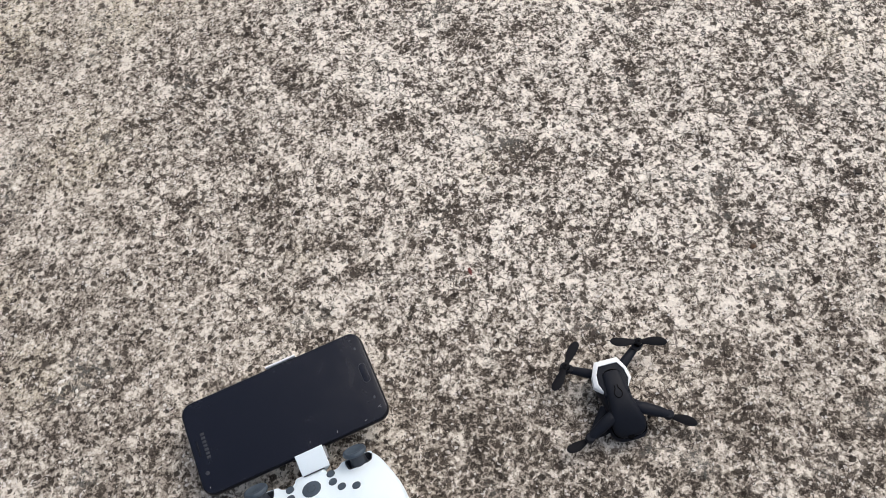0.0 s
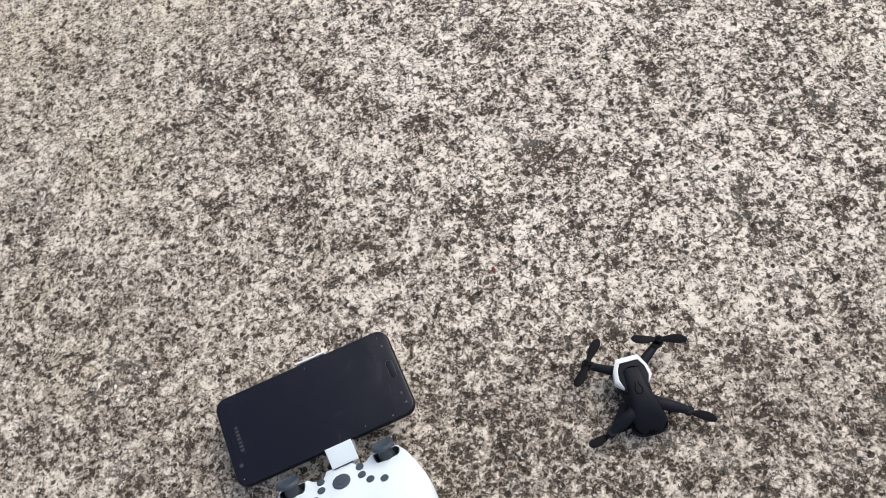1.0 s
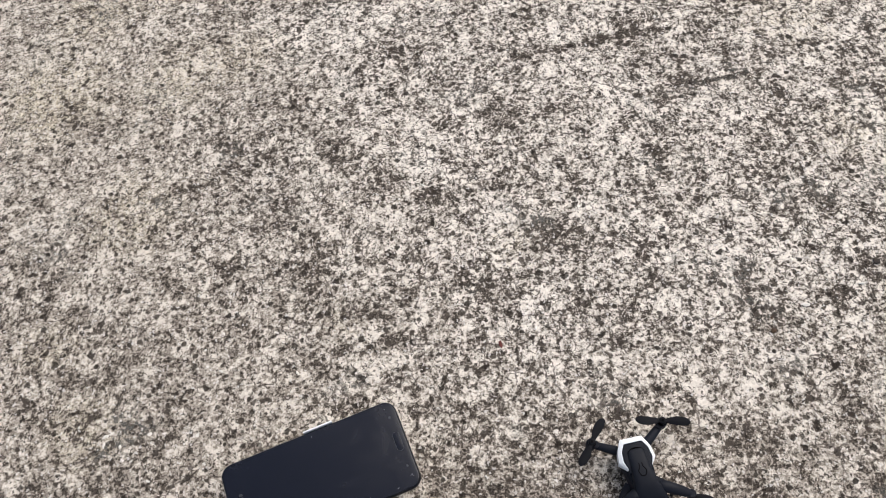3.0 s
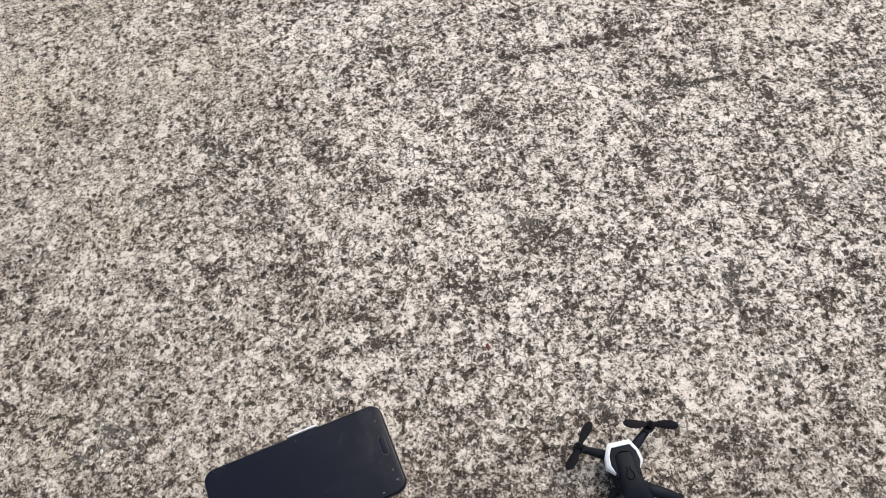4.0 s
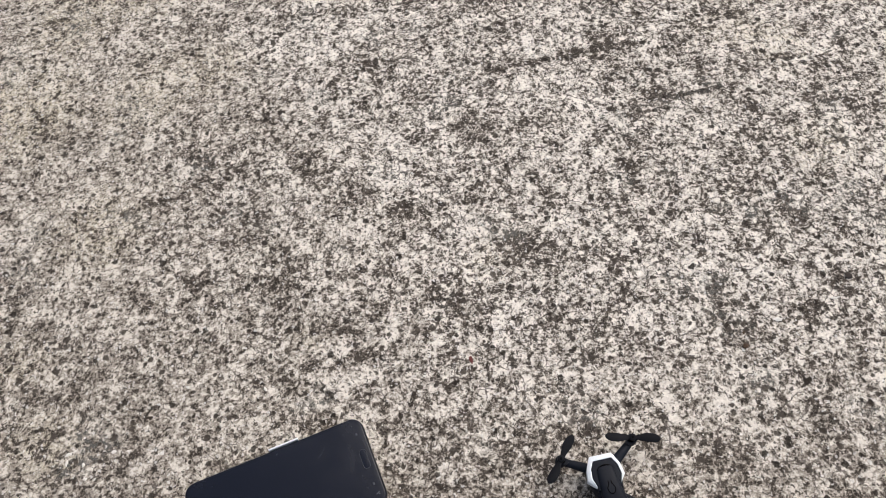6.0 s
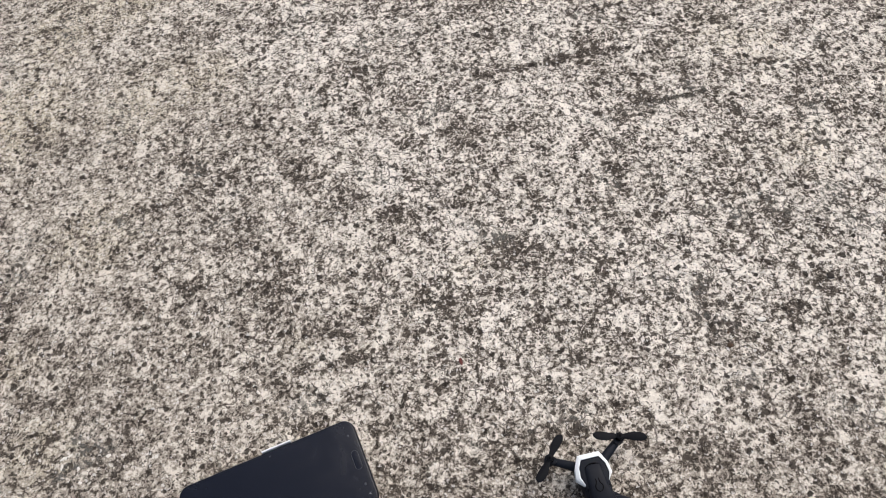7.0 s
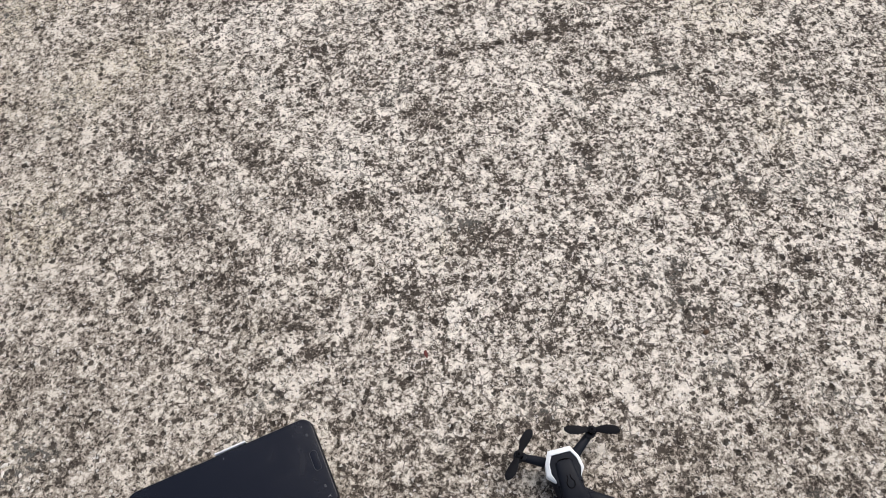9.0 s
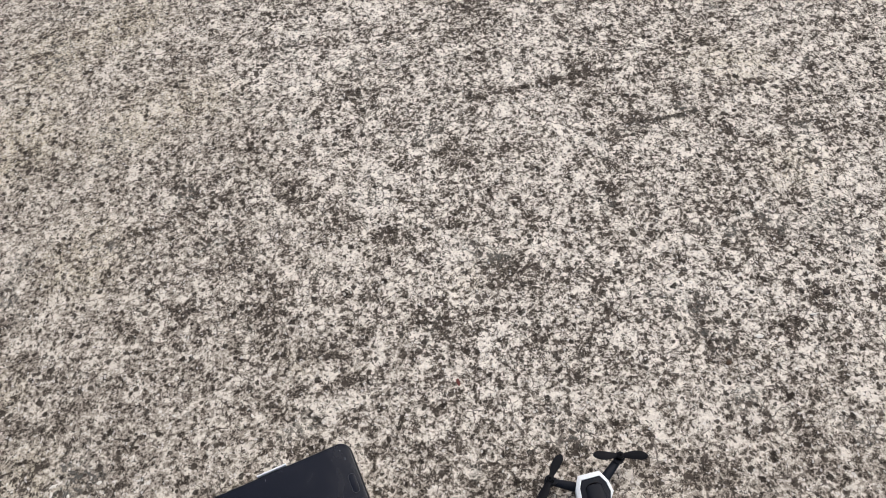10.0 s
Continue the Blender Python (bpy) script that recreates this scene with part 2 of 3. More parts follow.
def stack(bm, layers, bottom=True, top=True):
    """Joins layers of (line, height) into a skin; returns the last ring."""
    rings = [[bm.verts.new((p.x, p.y, z)) for p in line] for line, z in layers]
    for a, b in zip(rings, rings[1:]):
        for i in range(len(a)):
            bm.faces.new((a[i - 1], a[i], b[i], b[i - 1]))
    if bottom:
        bm.faces.new(rings[0][::-1])
    if top:
        bm.faces.new(rings[-1])
    return rings[-1]


def slab(line, low, high, r, bm=None, under=None):
    """A flat piece with rounded rims."""
    bm = bm or bmesh.new()
    u = r * 0.5 if under is None else under
    layers = [(inset(line, u), low), (line, low + u)]
    layers += [(inset(line, r * (1 - math.cos(a))), high - r + r * math.sin(a)) for a in (0, 0.4, 0.8, 1.2, math.pi / 2)]
    stack(bm, layers)
    return bm


def loft(sections, n=28, power=2.6, bm=None):
    """A hull along y from sections of (y, middle x, half width, low, high)."""
    bm = bm or bmesh.new()
    rings = []
    for y, x, w, low, high in sections:
        ring = []
        for k in range(n):
            a = 2 * math.pi * k / n
            c, s = math.cos(a), math.sin(a)
            ring.append(bm.verts.new((x + w * math.copysign(abs(c) ** (2 / power), c), y, (low + high) / 2 + (high - low) / 2 * math.copysign(abs(s) ** (2 / power), s))))
        rings.append(ring)
    for a, b in zip(rings, rings[1:]):
        for i in range(n):
            bm.faces.new((a[i - 1], a[i], b[i], b[i - 1]))
    bm.faces.new(rings[0])
    bm.faces.new(rings[-1][::-1])
    return bm


def tube(points, radii, n=10, bm=None, flat=1.0):
    """A tapered rod along the points; flat squeezes it in height."""
    bm = bm or bmesh.new()
    p = [Vector(q) for q in points]
    rings = []
    for i, q in enumerate(p):
        way = (p[min(i + 1, len(p) - 1)] - p[max(i - 1, 0)]).normalized()
        side = way.cross(Vector((0, 0, 1)))
        side = side.normalized() if side.length > 1e-6 else Vector((1, 0, 0))
        up = side.cross(way).normalized()
        rings.append([bm.verts.new(q + radii[i] * (math.cos(2 * math.pi * k / n) * side + flat * math.sin(2 * math.pi * k / n) * up)) for k in range(n)])
    for a, b in zip(rings, rings[1:]):
        for i in range(n):
            bm.faces.new((a[i - 1], a[i], b[i], b[i - 1]))
    bm.faces.new(rings[0])
    bm.faces.new(rings[-1][::-1])
    return bm


# ---- the ground: one weathered concrete slab ----
# x, y, reach and strength of the darker stains, the cleaner patches, the broad darker areas and the lichen
STAINS = [(-0.025, 0.434, 0.013, 0.8), (-0.058, 0.459, 0.012, 0.6), (-0.12, 0.507, 0.014, 0.6), (-0.136, 0.373, 0.02, 0.65), (-0.09, 0.328, 0.009, 0.8), (-0.225, 0.387, 0.011, 0.8), (-0.173, 0.447, 0.017, 0.55), (-0.001, 0.523, 0.011, 0.8), (0.083, 0.383, 0.019, 0.9), (0.11, 0.434, 0.013, 0.8), (0.017, 0.337, 0.018, 0.7), (0.248, 0.299, 0.021, 0.75), (0.202, 0.315, 0.012, 0.7), (0.333, 0.393, 0.014, 0.8), (0.31, 0.458, 0.014, 0.6), (0.197, 0.448, 0.013, 0.55), (0.357, 0.318, 0.008, 0.8), (0.369, 0.365, 0.006, 0.8), (0.159, 0.326, 0.01, 0.6), (0.045, 0.534, 0.016, 0.55), (0.187, 0.204, 0.009, 0.75), (0.201, 0.135, 0.01, 0.6), (-0.136, 0.279, 0.012, 0.6)]
FAR_STAINS = [(0.201, 0.619, 0.018, 0.8), (0.274, 0.617, 0.014, 0.55), (0.241, 0.533, 0.014, 0.6), (0.314, 0.493, 0.012, 0.6), (0.319, 0.639, 0.016, 0.5), (-0.155, 0.557, 0.022, 0.5), (-0.212, 0.502, 0.016, 0.6), (-0.394, 0.586, 0.026, 0.5), (-0.178, 0.504, 0.013, 0.6), (-0.238, 0.718, 0.018, 0.5), (-0.384, 0.729, 0.016, 0.5), (0.397, 0.539, 0.016, 0.5), (0.105, 0.717, 0.029, 0.6), (-0.3, 0.78, 0.024, 0.5), (-0.212, 0.52, 0.018, 0.5), (0.086, 0.313, 0.017, 0.35), (-0.076, 0.292, 0.012, 0.45)]
CLEAN = [(0.24, 0.374, 0.012, -0.8), (0.138, 0.394, 0.016, -0.7), (-0.135, 0.439, 0.015, -0.6), (-0.071, 0.492, 0.014, -0.7), (0.3, 0.281, 0.012, -0.8), (0.057, 0.467, 0.013, -0.5), (0.124, 0.453, 0.01, -0.3), (0.189, 0.256, 0.014, -0.6), (0.13, 0.24, 0.02, -0.7), (0.047, 0.254, 0.012, -0.6), (-0.112, 0.627, 0.026, -0.6), (0.075, 0.654, 0.024, -0.7), (0.141, 0.643, 0.018, -0.6), (0.128, 0.562, 0.018, -0.6), (0.201, 0.562, 0.016, -0.5), (0.271, 0.458, 0.02, -0.5), (0.403, 0.459, 0.016, -0.5), (-0.186, 0.35, 0.018, -0.5), (0.013, 0.476, 0.019, -0.4), (-0.087, 0.628, 0.031, -0.6), (0.156, 0.636, 0.03, -0.5), (0.168, 0.158, 0.017, -0.4), (0.085, 0.227, 0.011, -0.5)]
BROAD = [(0.13, 0.09, 0.07, 0.6), (-0.03, 0.12, 0.07, 0.6), (0.0, 0.22, 0.09, 0.2), (0.27, 0.10, 0.08, 0.5), (0.28, 0.19, 0.06, 0.1), (-0.34, 0.33, 0.10, 0.2), (-0.30, 0.13, 0.10, 0.35), (0.06, 0.17, 0.05, 0.4), (-0.2, 0.42, 0.08, 0.25), (-0.32, 0.235, 0.05, 0.45)]
LICHEN = [(-0.419, 0.618, 0.052, 1), (-0.386, 0.735, 0.039, 0.8), (-0.21, 0.645, 0.031, 0.6), (0.376, 0.593, 0.028, 0.6), (-0.319, 0.46, 0.038, 0.7), (0.383, 0.457, 0.028, 0.6), (-0.386, 0.324, 0.023, 0.6), (-0.345, 0.243, 0.027, 0.7), (-0.27, 0.638, 0.036, 0.5), (0.043, 0.381, 0.018, 0.5), (0.332, 0.616, 0.028, 0.5), (-0.12, 0.317, 0.015, 0.4), (-0.305, 0.775, 0.040, 0.9), (-0.30, 0.60, 0.030, 0.5)]
HOLES = [(-0.307, 0.691, 0.003), (-0.152, 0.672, 0.004), (-0.271, 0.632, 0.003), (-0.2, 0.616, 0.003), (-0.172, 0.54, 0.003), (-0.077, 0.59, 0.003), (0.005, 0.57, 0.003), (0.018, 0.64, 0.003), (0.129, 0.487, 0.004), (0.331, 0.534, 0.004), (0.334, 0.564, 0.003), (0.223, 0.411, 0.003), (0.132, 0.419, 0.003), (0.169, 0.446, 0.003), (-0.024, 0.443, 0.004), (-0.199, 0.46, 0.004), (-0.323, 0.377, 0.003), (-0.311, 0.364, 0.003), (-0.348, 0.343, 0.003), (0.336, 0.204, 0.004), (0.357, 0.318, 0.004), (0.098, 0.322, 0.003), (-0.206, 0.239, 0.004), (-0.343, 0.314, 0.005), (-0.248, 0.302, 0.003), (0.209, 0.568, 0.003), (0.279, 0.654, 0.003), (0.334, 0.532, 0.003), (0.263, 0.493, 0.004), (0.009, 0.572, 0.003)]
STREAKS = [[(0.07, 0.601), (0.116, 0.601), (0.159, 0.604), (0.197, 0.614)], [(0.216, 0.535), (0.262, 0.536), (0.317, 0.544)], [(-0.297, 0.474), (-0.273, 0.479), (-0.256, 0.483)]]


def waves(x, y, size, seed, octaves=4):
    """Smooth value noise over the whole grid, in several sizes."""
    rng, total, weight = np.random.default_rng(seed), np.zeros_like(x), 0.0
    for o in range(octaves):
        table = rng.random((257, 257))
        u, v = (x / size * 2 ** o) % 256, (y / size * 2 ** o) % 256
        i, j = u.astype(int), v.astype(int)
        f, g = u - i, v - j
        f, g = f * f * (3 - 2 * f), g * g * (3 - 2 * g)
        total += 0.55 ** o * ((table[i, j] * (1 - f) + table[i + 1, j] * f) * (1 - g) + (table[i, j + 1] * (1 - f) + table[i + 1, j + 1] * f) * g)
        weight += 0.55 ** o
    return total / weight - 0.5


def spread(low, high, step):
    """Even steps over the near stretch, then ever longer ones to the horizon."""
    near = list(np.arange(low, high + step / 2, step))
    out, gap, far = [], step, 0.0
    while far < 3000:
        gap *= 1.45
        far += gap
        out.append(far)
    return np.array([low - d for d in reversed(out)] + near + [near[-1] + d for d in out])


def ground():
    xs, ys = spread(-0.52, 0.52, 0.0017), spread(-0.02, 0.86, 0.0017)
    gx, gy = np.meshgrid(xs, ys)
    near = np.clip(2.5 - 1.5 * np.maximum(np.abs(gx) / 0.52, np.abs(gy - 0.42) / 0.44), 0, 1)
    wx, wy = gx + 0.022 * waves(gx, gy, 0.03, 11), gy + 0.022 * waves(gx, gy, 0.03, 12)

    def blots(rows):
        out = np.zeros_like(gx)
        for x, y, r, s in rows:
            out += s * np.exp(-(((wx - x) / (1.15 * r)) ** 2 + ((wy - y) / (1.15 * r)) ** 2) ** 1.4)
        return out

    # BROAD darkens wide areas, most of them near the phone and the drone
    grime_tone = blots(STAINS) + blots(FAR_STAINS) + blots(CLEAN) + 0.9 * blots(BROAD)
    for line in STREAKS:
        for (ax, ay), (bx, by) in zip(line, line[1:]):
            dx, dy = bx - ax, by - ay
            k = np.clip(((gx - ax) * dx + (gy - ay) * dy) / (dx * dx + dy * dy), 0, 1)
            away = np.hypot(wx * 0.3 + gx * 0.7 - ax - k * dx, wy * 0.3 + gy * 0.7 - ay - k * dy)
            grime_tone = np.maximum(grime_tone, 1.2 * np.exp(-(away / 0.0050) ** 2))
    lichen = np.clip(blots(LICHEN), 0, 1)
    worn = np.clip((0.03 - wx - 0.25 * (wy - 0.35)) / 0.28 + 0.9 * waves(gx, gy, 0.12, 21, 3), 0, 1)
    worn = np.maximum(worn, 0.8 * np.clip((0.30 - wy) / 0.14, 0, 1)) * near + 0.3 * (1 - near)
    pit = np.zeros_like(gx)
    rng = np.random.default_rng(5)
    some = [(x, y, max(r, 0.0034) * 0.85, 1.0) for x, y, r in HOLES]
    some += [(rng.uniform(-0.52, 0.52), rng.uniform(0, 0.86), rng.uniform(0.0015, 0.0023) + 0.0014 * rng.random() ** 3, rng.uniform(0.75, 1.0)) for _ in range(1200)]
    for x, y, r, s in some:
        i0, i1 = np.searchsorted(xs, (x - 3 * r, x + 3 * r))
        j0, j1 = np.searchsorted(ys, (y - 3 * r, y + 3 * r))
        sx, sy = gx[j0:j1, i0:i1], gy[j0:j1, i0:i1]
        turn, thin = rng.uniform(0, math.pi), rng.uniform(0.65, 1.0)
        u = (sx - x) * math.cos(turn) + (sy - y) * math.sin(turn)
        v = ((sy - y) * math.cos(turn) - (sx - x) * math.sin(turn)) / thin
        pit[j0:j1, i0:i1] = np.maximum(pit[j0:j1, i0:i1], s * np.exp(-((u * u + v * v) / (r * r)) ** 1.5))
    height = 0.0016 * waves(gx, gy, 0.07, 3, 3) + 0.0012 * waves(gx, gy, 0.011, 4, 3) - 0.0012 * pit
    height = (height - 0.0008) * near
    rows, columns = gx.shape
    mesh = bpy.data.meshes.new("ground")
    corner = np.arange(rows * columns).reshape(rows, columns)
    quads = np.stack([corner[:-1, :-1], corner[:-1, 1:], corner[1:, 1:], corner[1:, :-1]], -1).reshape(-1, 4)
    mesh.vertices.add(rows * columns)
    mesh.vertices.foreach_set("co", np.stack([gx, gy, height], -1).astype(np.float32).ravel())
    mesh.loops.add(quads.size)
    mesh.loops.foreach_set("vertex_index", quads.astype(np.int32).ravel())
    mesh.polygons.add(len(quads))
    mesh.polygons.foreach_set("loop_start", np.arange(0, quads.size, 4, dtype=np.int32))
    mesh.update(calc_edges=True)
    mesh.shade_smooth()
    for name, values in (("grime_tone", grime_tone), ("lichen", lichen), ("pit", pit), ("worn", worn)):
        mesh.attributes.new(name, "FLOAT", "POINT").data.foreach_set("value", values.astype(np.float32).ravel())
    mesh.materials.append(CONCRETE)
    return tagged(new("ground", mesh), "weathered pale concrete slab with dark mottled stains and pits", "ground", kind="structure")


ground()

# ---- the phone ----
PHONE_TURN = 16.3
PHONE = (-0.1338, 0.1779)


def smartphone():
    w, h, low, high = 0.1453, 0.0728, 0.0221, 0.0300
    ob = thing("smartphone", pose(*PHONE, 0, 0, 0, PHONE_TURN), "black smartphone with a blank dark screen, held in a white bracket", "phone")
    edge = rounded_box(w, h, 0.0095, 8)
    bm = bmesh.new()
    layers = [(inset(edge, 0.0030), low), (inset(edge, 0.0012), low + 0.0007), (inset(edge, 0.0002), low + 0.0026), (edge, low + 0.0042), (inset(edge, 0.0002), high - 0.0016), (inset(edge, 0.0008), high - 0.0006), (inset(edge, 0.0016), high - 0.0004)]
    stack(bm, layers)
    part("frame", bm, FRAME, ob, "black rounded phone frame")
    glass = part("screen", slab(inset(edge, 0.0011), high - 0.0006, high, 0.0005), GLASS, ob, "dark glossy screen, switched off")
    # home key: a thin rim round a slightly sunken pill
    outer, inner = rounded_box(0.0058, 0.0158, 0.0028, 8, 0.0654, 0.0016), rounded_box(0.0051, 0.0151, 0.00245, 8, 0.0654, 0.0016)
    bm = bmesh.new()
    stack(bm, [(outer, high - 0.0001), (outer, high + 0.00022), (inner, high + 0.00022), (inner, high - 0.0001)], False, False)
    key = part("home_key", slab(inner, high - 0.0001, high + 0.00012, 0.0001), GLASS, ob, "dark oval home key")
    part("key_rim", bm, HOME, key)
    # the maker's mark as plain bars
    for k in range(7):
        part("mark", slab(rounded_box(0.0030, 0.0021, 0.0003, 2, -0.0614, 0.0094 - 0.0030 * k), high - 0.0001, high + 0.00005, 0.00003), PRINT, ob, "faint grey printed mark")
    part("earpiece", slab(rounded_box(0.0013, 0.0125, 0.0006, 4, -0.0672, 0.0), high - 0.0001, high + 0.0001, 0.00005), FRAME, ob)
    part("front_camera", slab(disc(0.0016, 20, -0.0656, -0.0194), high - 0.0001, high + 0.0001, 0.00005), PRINT, ob, "small round front camera")
    # the soft keys beside the home key
    for y in (0.0222, -0.0188):
        part("soft_key", slab(rounded_box(0.0016, 0.0022, 0.0003, 2, 0.0655, y), high - 0.0001, high + 0.00005, 0.00003), HOME, ob)
    # side keys
    for x, length in ((-0.022, 0.010), (-0.035, 0.009)):
        part("side_key", slab([Vector((x - length / 2, 0.0361)), Vector((x + length / 2, 0.0361)), Vector((x + length / 2, 0.0369)), Vector((x - length / 2, 0.0369))], low + 0.003, low + 0.0055, 0.0003), FRAME, ob)
    # scratches and chips of the glass
    for x, y, a, b, turn in ((0.0663, -0.0265, 0.0034, 0.0004, 25), (0.0668, -0.0272, 0.0026, 0.0004, -50), (0.0533, -0.0323, 0.0018, 0.0006, 10), (0.0312, -0.0312, 0.0022, 0.0005, 70), (0.0105, -0.0300, 0.0012, 0.0005, 20), (-0.0668, -0.0300, 0.0012, 0.0006, 40), (0.0030, 0.0316, 0.0016, 0.0004, 60), (0.0640, 0.0300, 0.0010, 0.0005, 0)):
        c, s = math.cos(radians(turn)), math.sin(radians(turn))
        line = [Vector((x + c * p.x - s * p.y, y + s * p.x + c * p.y)) for p in disc(a / 2, 8, ry=b / 2)]
        part("scratch", slab(line, high - 0.0001, high + 0.00004, 0.00002), SCUFF, glass, "pale scratch")
    return ob


smartphone()

# ---- the game controller with its phone bracket ----
PAD = pose(-0.1329, 0.1777, 0, 0, 0, 13.5) @ pose(0.0035, -0.0500, 0.0300, -32.0)


def half_outline():
    return [(0, -62), (12, -62), (26, -66), (34, -76), (40, -90), (48, -94), (56, -90), (61, -78), (62.3, -64), (62.2, -48), (60.6, -34), (56, -18), (51.6, -6.2), (46.5, 0.4), (42, 1.9), (30, 1.6), (23.2, 0.6), (19.8, -2.6), (14.2, -3.2), (10.6, 2.4), (0, 2.6)]


def game_controller():
    """White shell, tilted up from the phone; its top face lies at height 0 of its own space."""
    ob = thing("game_controller", PAD, "white game controller with slate grey sticks and buttons", "controller")
    half = half_outline()
    line = curved([Vector(p) for p in mm(half + [(-x, y) for x, y in half[-2:0:-1]])], 4)
    bm = bmesh.new()
    rim = stack(bm, [(inset(line, 0.0040), -0.0345), (inset(line, 0.0012), -0.0315), (line, -0.0250), (line, -0.0110), (inset(line, 0.0003), -0.0070), (inset(line, 0.0009), -0.0036), (inset(line, 0.0018), -0.0013), (inset(line, 0.0032), 0.0)], True, False)
    edges = [bm.edges.get((rim[i - 1], rim[i])) for i in range(len(rim))]
    wells = []
    for s in (1, -1):
        well = curved([Vector(p) for p in mm([(s * 26.9, -2.2), (s * 32, -1.7), (s * 41, -1.4), (s * 46.6, -1.9), (s * 47.0, -6), (s * 45.0, -10.8), (s * 37, -11.6), (s * 29.5, -11.8), (s * 27.4, -8.5)])], 4)
        ring = [bm.verts.new((p.x, p.y, 0)) for p in well]
        deep = [bm.verts.new((p.x, p.y, -0.009)) for p in well]
        for i in range(len(ring)):
            bm.faces.new((ring[i - 1], ring[i], deep[i], deep[i - 1]))
        edges += [bm.edges.get((ring[i - 1], ring[i])) for i in range(len(ring))]
        wells.append((s, well if s < 0 else well[::-1]))
    bmesh.ops.triangle_fill(bm, edges=edges, use_beauty=True, use_dissolve=False)
    part("shell", bm, WHITE, ob, "smooth white plastic shell", 50)
    for s, well in wells:
        bm = bmesh.new()
        stack(bm, [(inset(well, 0.0003), -0.0088), (inset(well, 0.0003), -0.0004), (inset(well, 0.0010), -0.0004), (inset(well, 0.0018), -0.0060)], True, True)
        part("stick_well", bm, SOCKET, ob, "dark slate recess round a stick")
        x, y = s * 0.0366, -0.0068
        stick = part("thumb_stick", tube([(x, y, -0.0065), (x, y, 0.0030), (x, y, 0.0085)], (0.0066, 0.0056, 0.0044), 20), SOCKET, ob, "dark stick stem")
        bm = bmesh.new()
        stack(bm, [(disc(r, 32, x, y), z) for r, z in ((0.0060, 0.0075), (0.0080, 0.0082), (0.0087, 0.0094), (0.0087, 0.0102), (0.0080, 0.0113), (0.0070, 0.0116), (0.0060, 0.0110), (0.0030, 0.0107))])
        bmesh.ops.rotate(bm, verts=bm.verts[:], cent=(x, y, 0.0095), matrix=Matrix.Rotation(radians(-22), 3, "X"))
        part("stick_cap", bm, GREY, stick, "slate grey cap with a raised rim")
        part("grip", tube([(s * 0.050, -0.078, -0.012), (s * 0.050, -0.064, -0.034), (s * 0.049, -0.049, -0.0570), (s * 0.049, -0.046, -0.0620)], (0.010, 0.012, 0.010, 0.005), 18), WHITE, ob)
    # round home button with its groove
    key = part("home_button", slab(disc(0.0069, 36, 0, -0.0155), -0.001, 0.0008, 0.0006), GREY, ob, "large round slate grey button")
    bm = bmesh.new()
    arc = [(0.0030 * math.cos(radians(a)), -0.0155 + 0.0030 * math.sin(radians(a)), 0.0008) for a in range(130, 411, 20)]
    tube(arc, [0.00030] * len(arc), 6, bm)
    tube([(0, -0.0143, 0.0008), (0, -0.0121, 0.0008)], [0.00030] * 2, 6, bm)
    part("button_mark", bm, SOCKET, key)
    for s in (1, -1):
        for x, y in ((15.2, -8.6), (15.6, -16.6), (21.0, -23.7), (31.0, -27.9)):
            part("button", slab(disc(0.0031, 24, s * x / 1000, y / 1000), -0.001, 0.0007, 0.0005), GREY, ob, "small slate grey button")
    return ob


def phone_bracket():
    """The clamp that carries the phone: tongue, plate under the phone, and the far lip."""
    ob = thing("phone_bracket", pose(*PHONE, 0, 0, 0, PHONE_TURN), "white plastic clamp holding the phone to the controller", "phone holder")
    def box(x0, x1, y0, y1):
        return [Vector((x0, y0)), Vector((x1, y0)), Vector((x1, y1)), Vector((x0, y1))]
    bm = slab(box(-0.0030, 0.0180, -0.0516, -0.0367), 0.0200, 0.0366, 0.0006)
    for v in bm.verts:
        if v.co.z > 0.03:
            v.co.z -= 0.34 * max(0.0, -0.0367 - v.co.y)
        elif v.co.x > 0.01:
            v.co.x -= 0.0055
    part("tongue", bm, WHITE, ob, "white tongue of the clamp")
    # thin strip along the tongue's right side, greyer than the tongue itself
    part("side_strip", slab(box(0.0174, 0.0190, -0.0464, -0.0368), 0.0270, 0.0318, 0.0004), SIDE_GREY, ob, "grey side of the clamp")
    part("back_plate", slab(box(-0.0022, 0.0178, -0.0364, 0.0364), 0.0150, 0.0219, 0.0006), WHITE, ob, "white plate under the phone")
    part("lip", slab(box(-0.0022, 0.0216, 0.0366, 0.0379), 0.0190, 0.0311, 0.0003), RIM_WHITE, ob, "white far lip of the clamp")
    part("foot", slab(box(0.0, 0.019, 0.018, 0.034), -0.0008, 0.0155, 0.0006), WHITE, ob)
    part("seam", slab(box(-0.0018, 0.0135, -0.0521, -0.0517), 0.0298, 0.0323, 0.0001), SOCKET, ob, "dark seam where clamp meets controller")
    return ob


game_controller()
phone_bracket()

# ---- the small folding drone ----
DRONE = pose(0.1120, 0.1520, 0, 0, 0, 6.0)


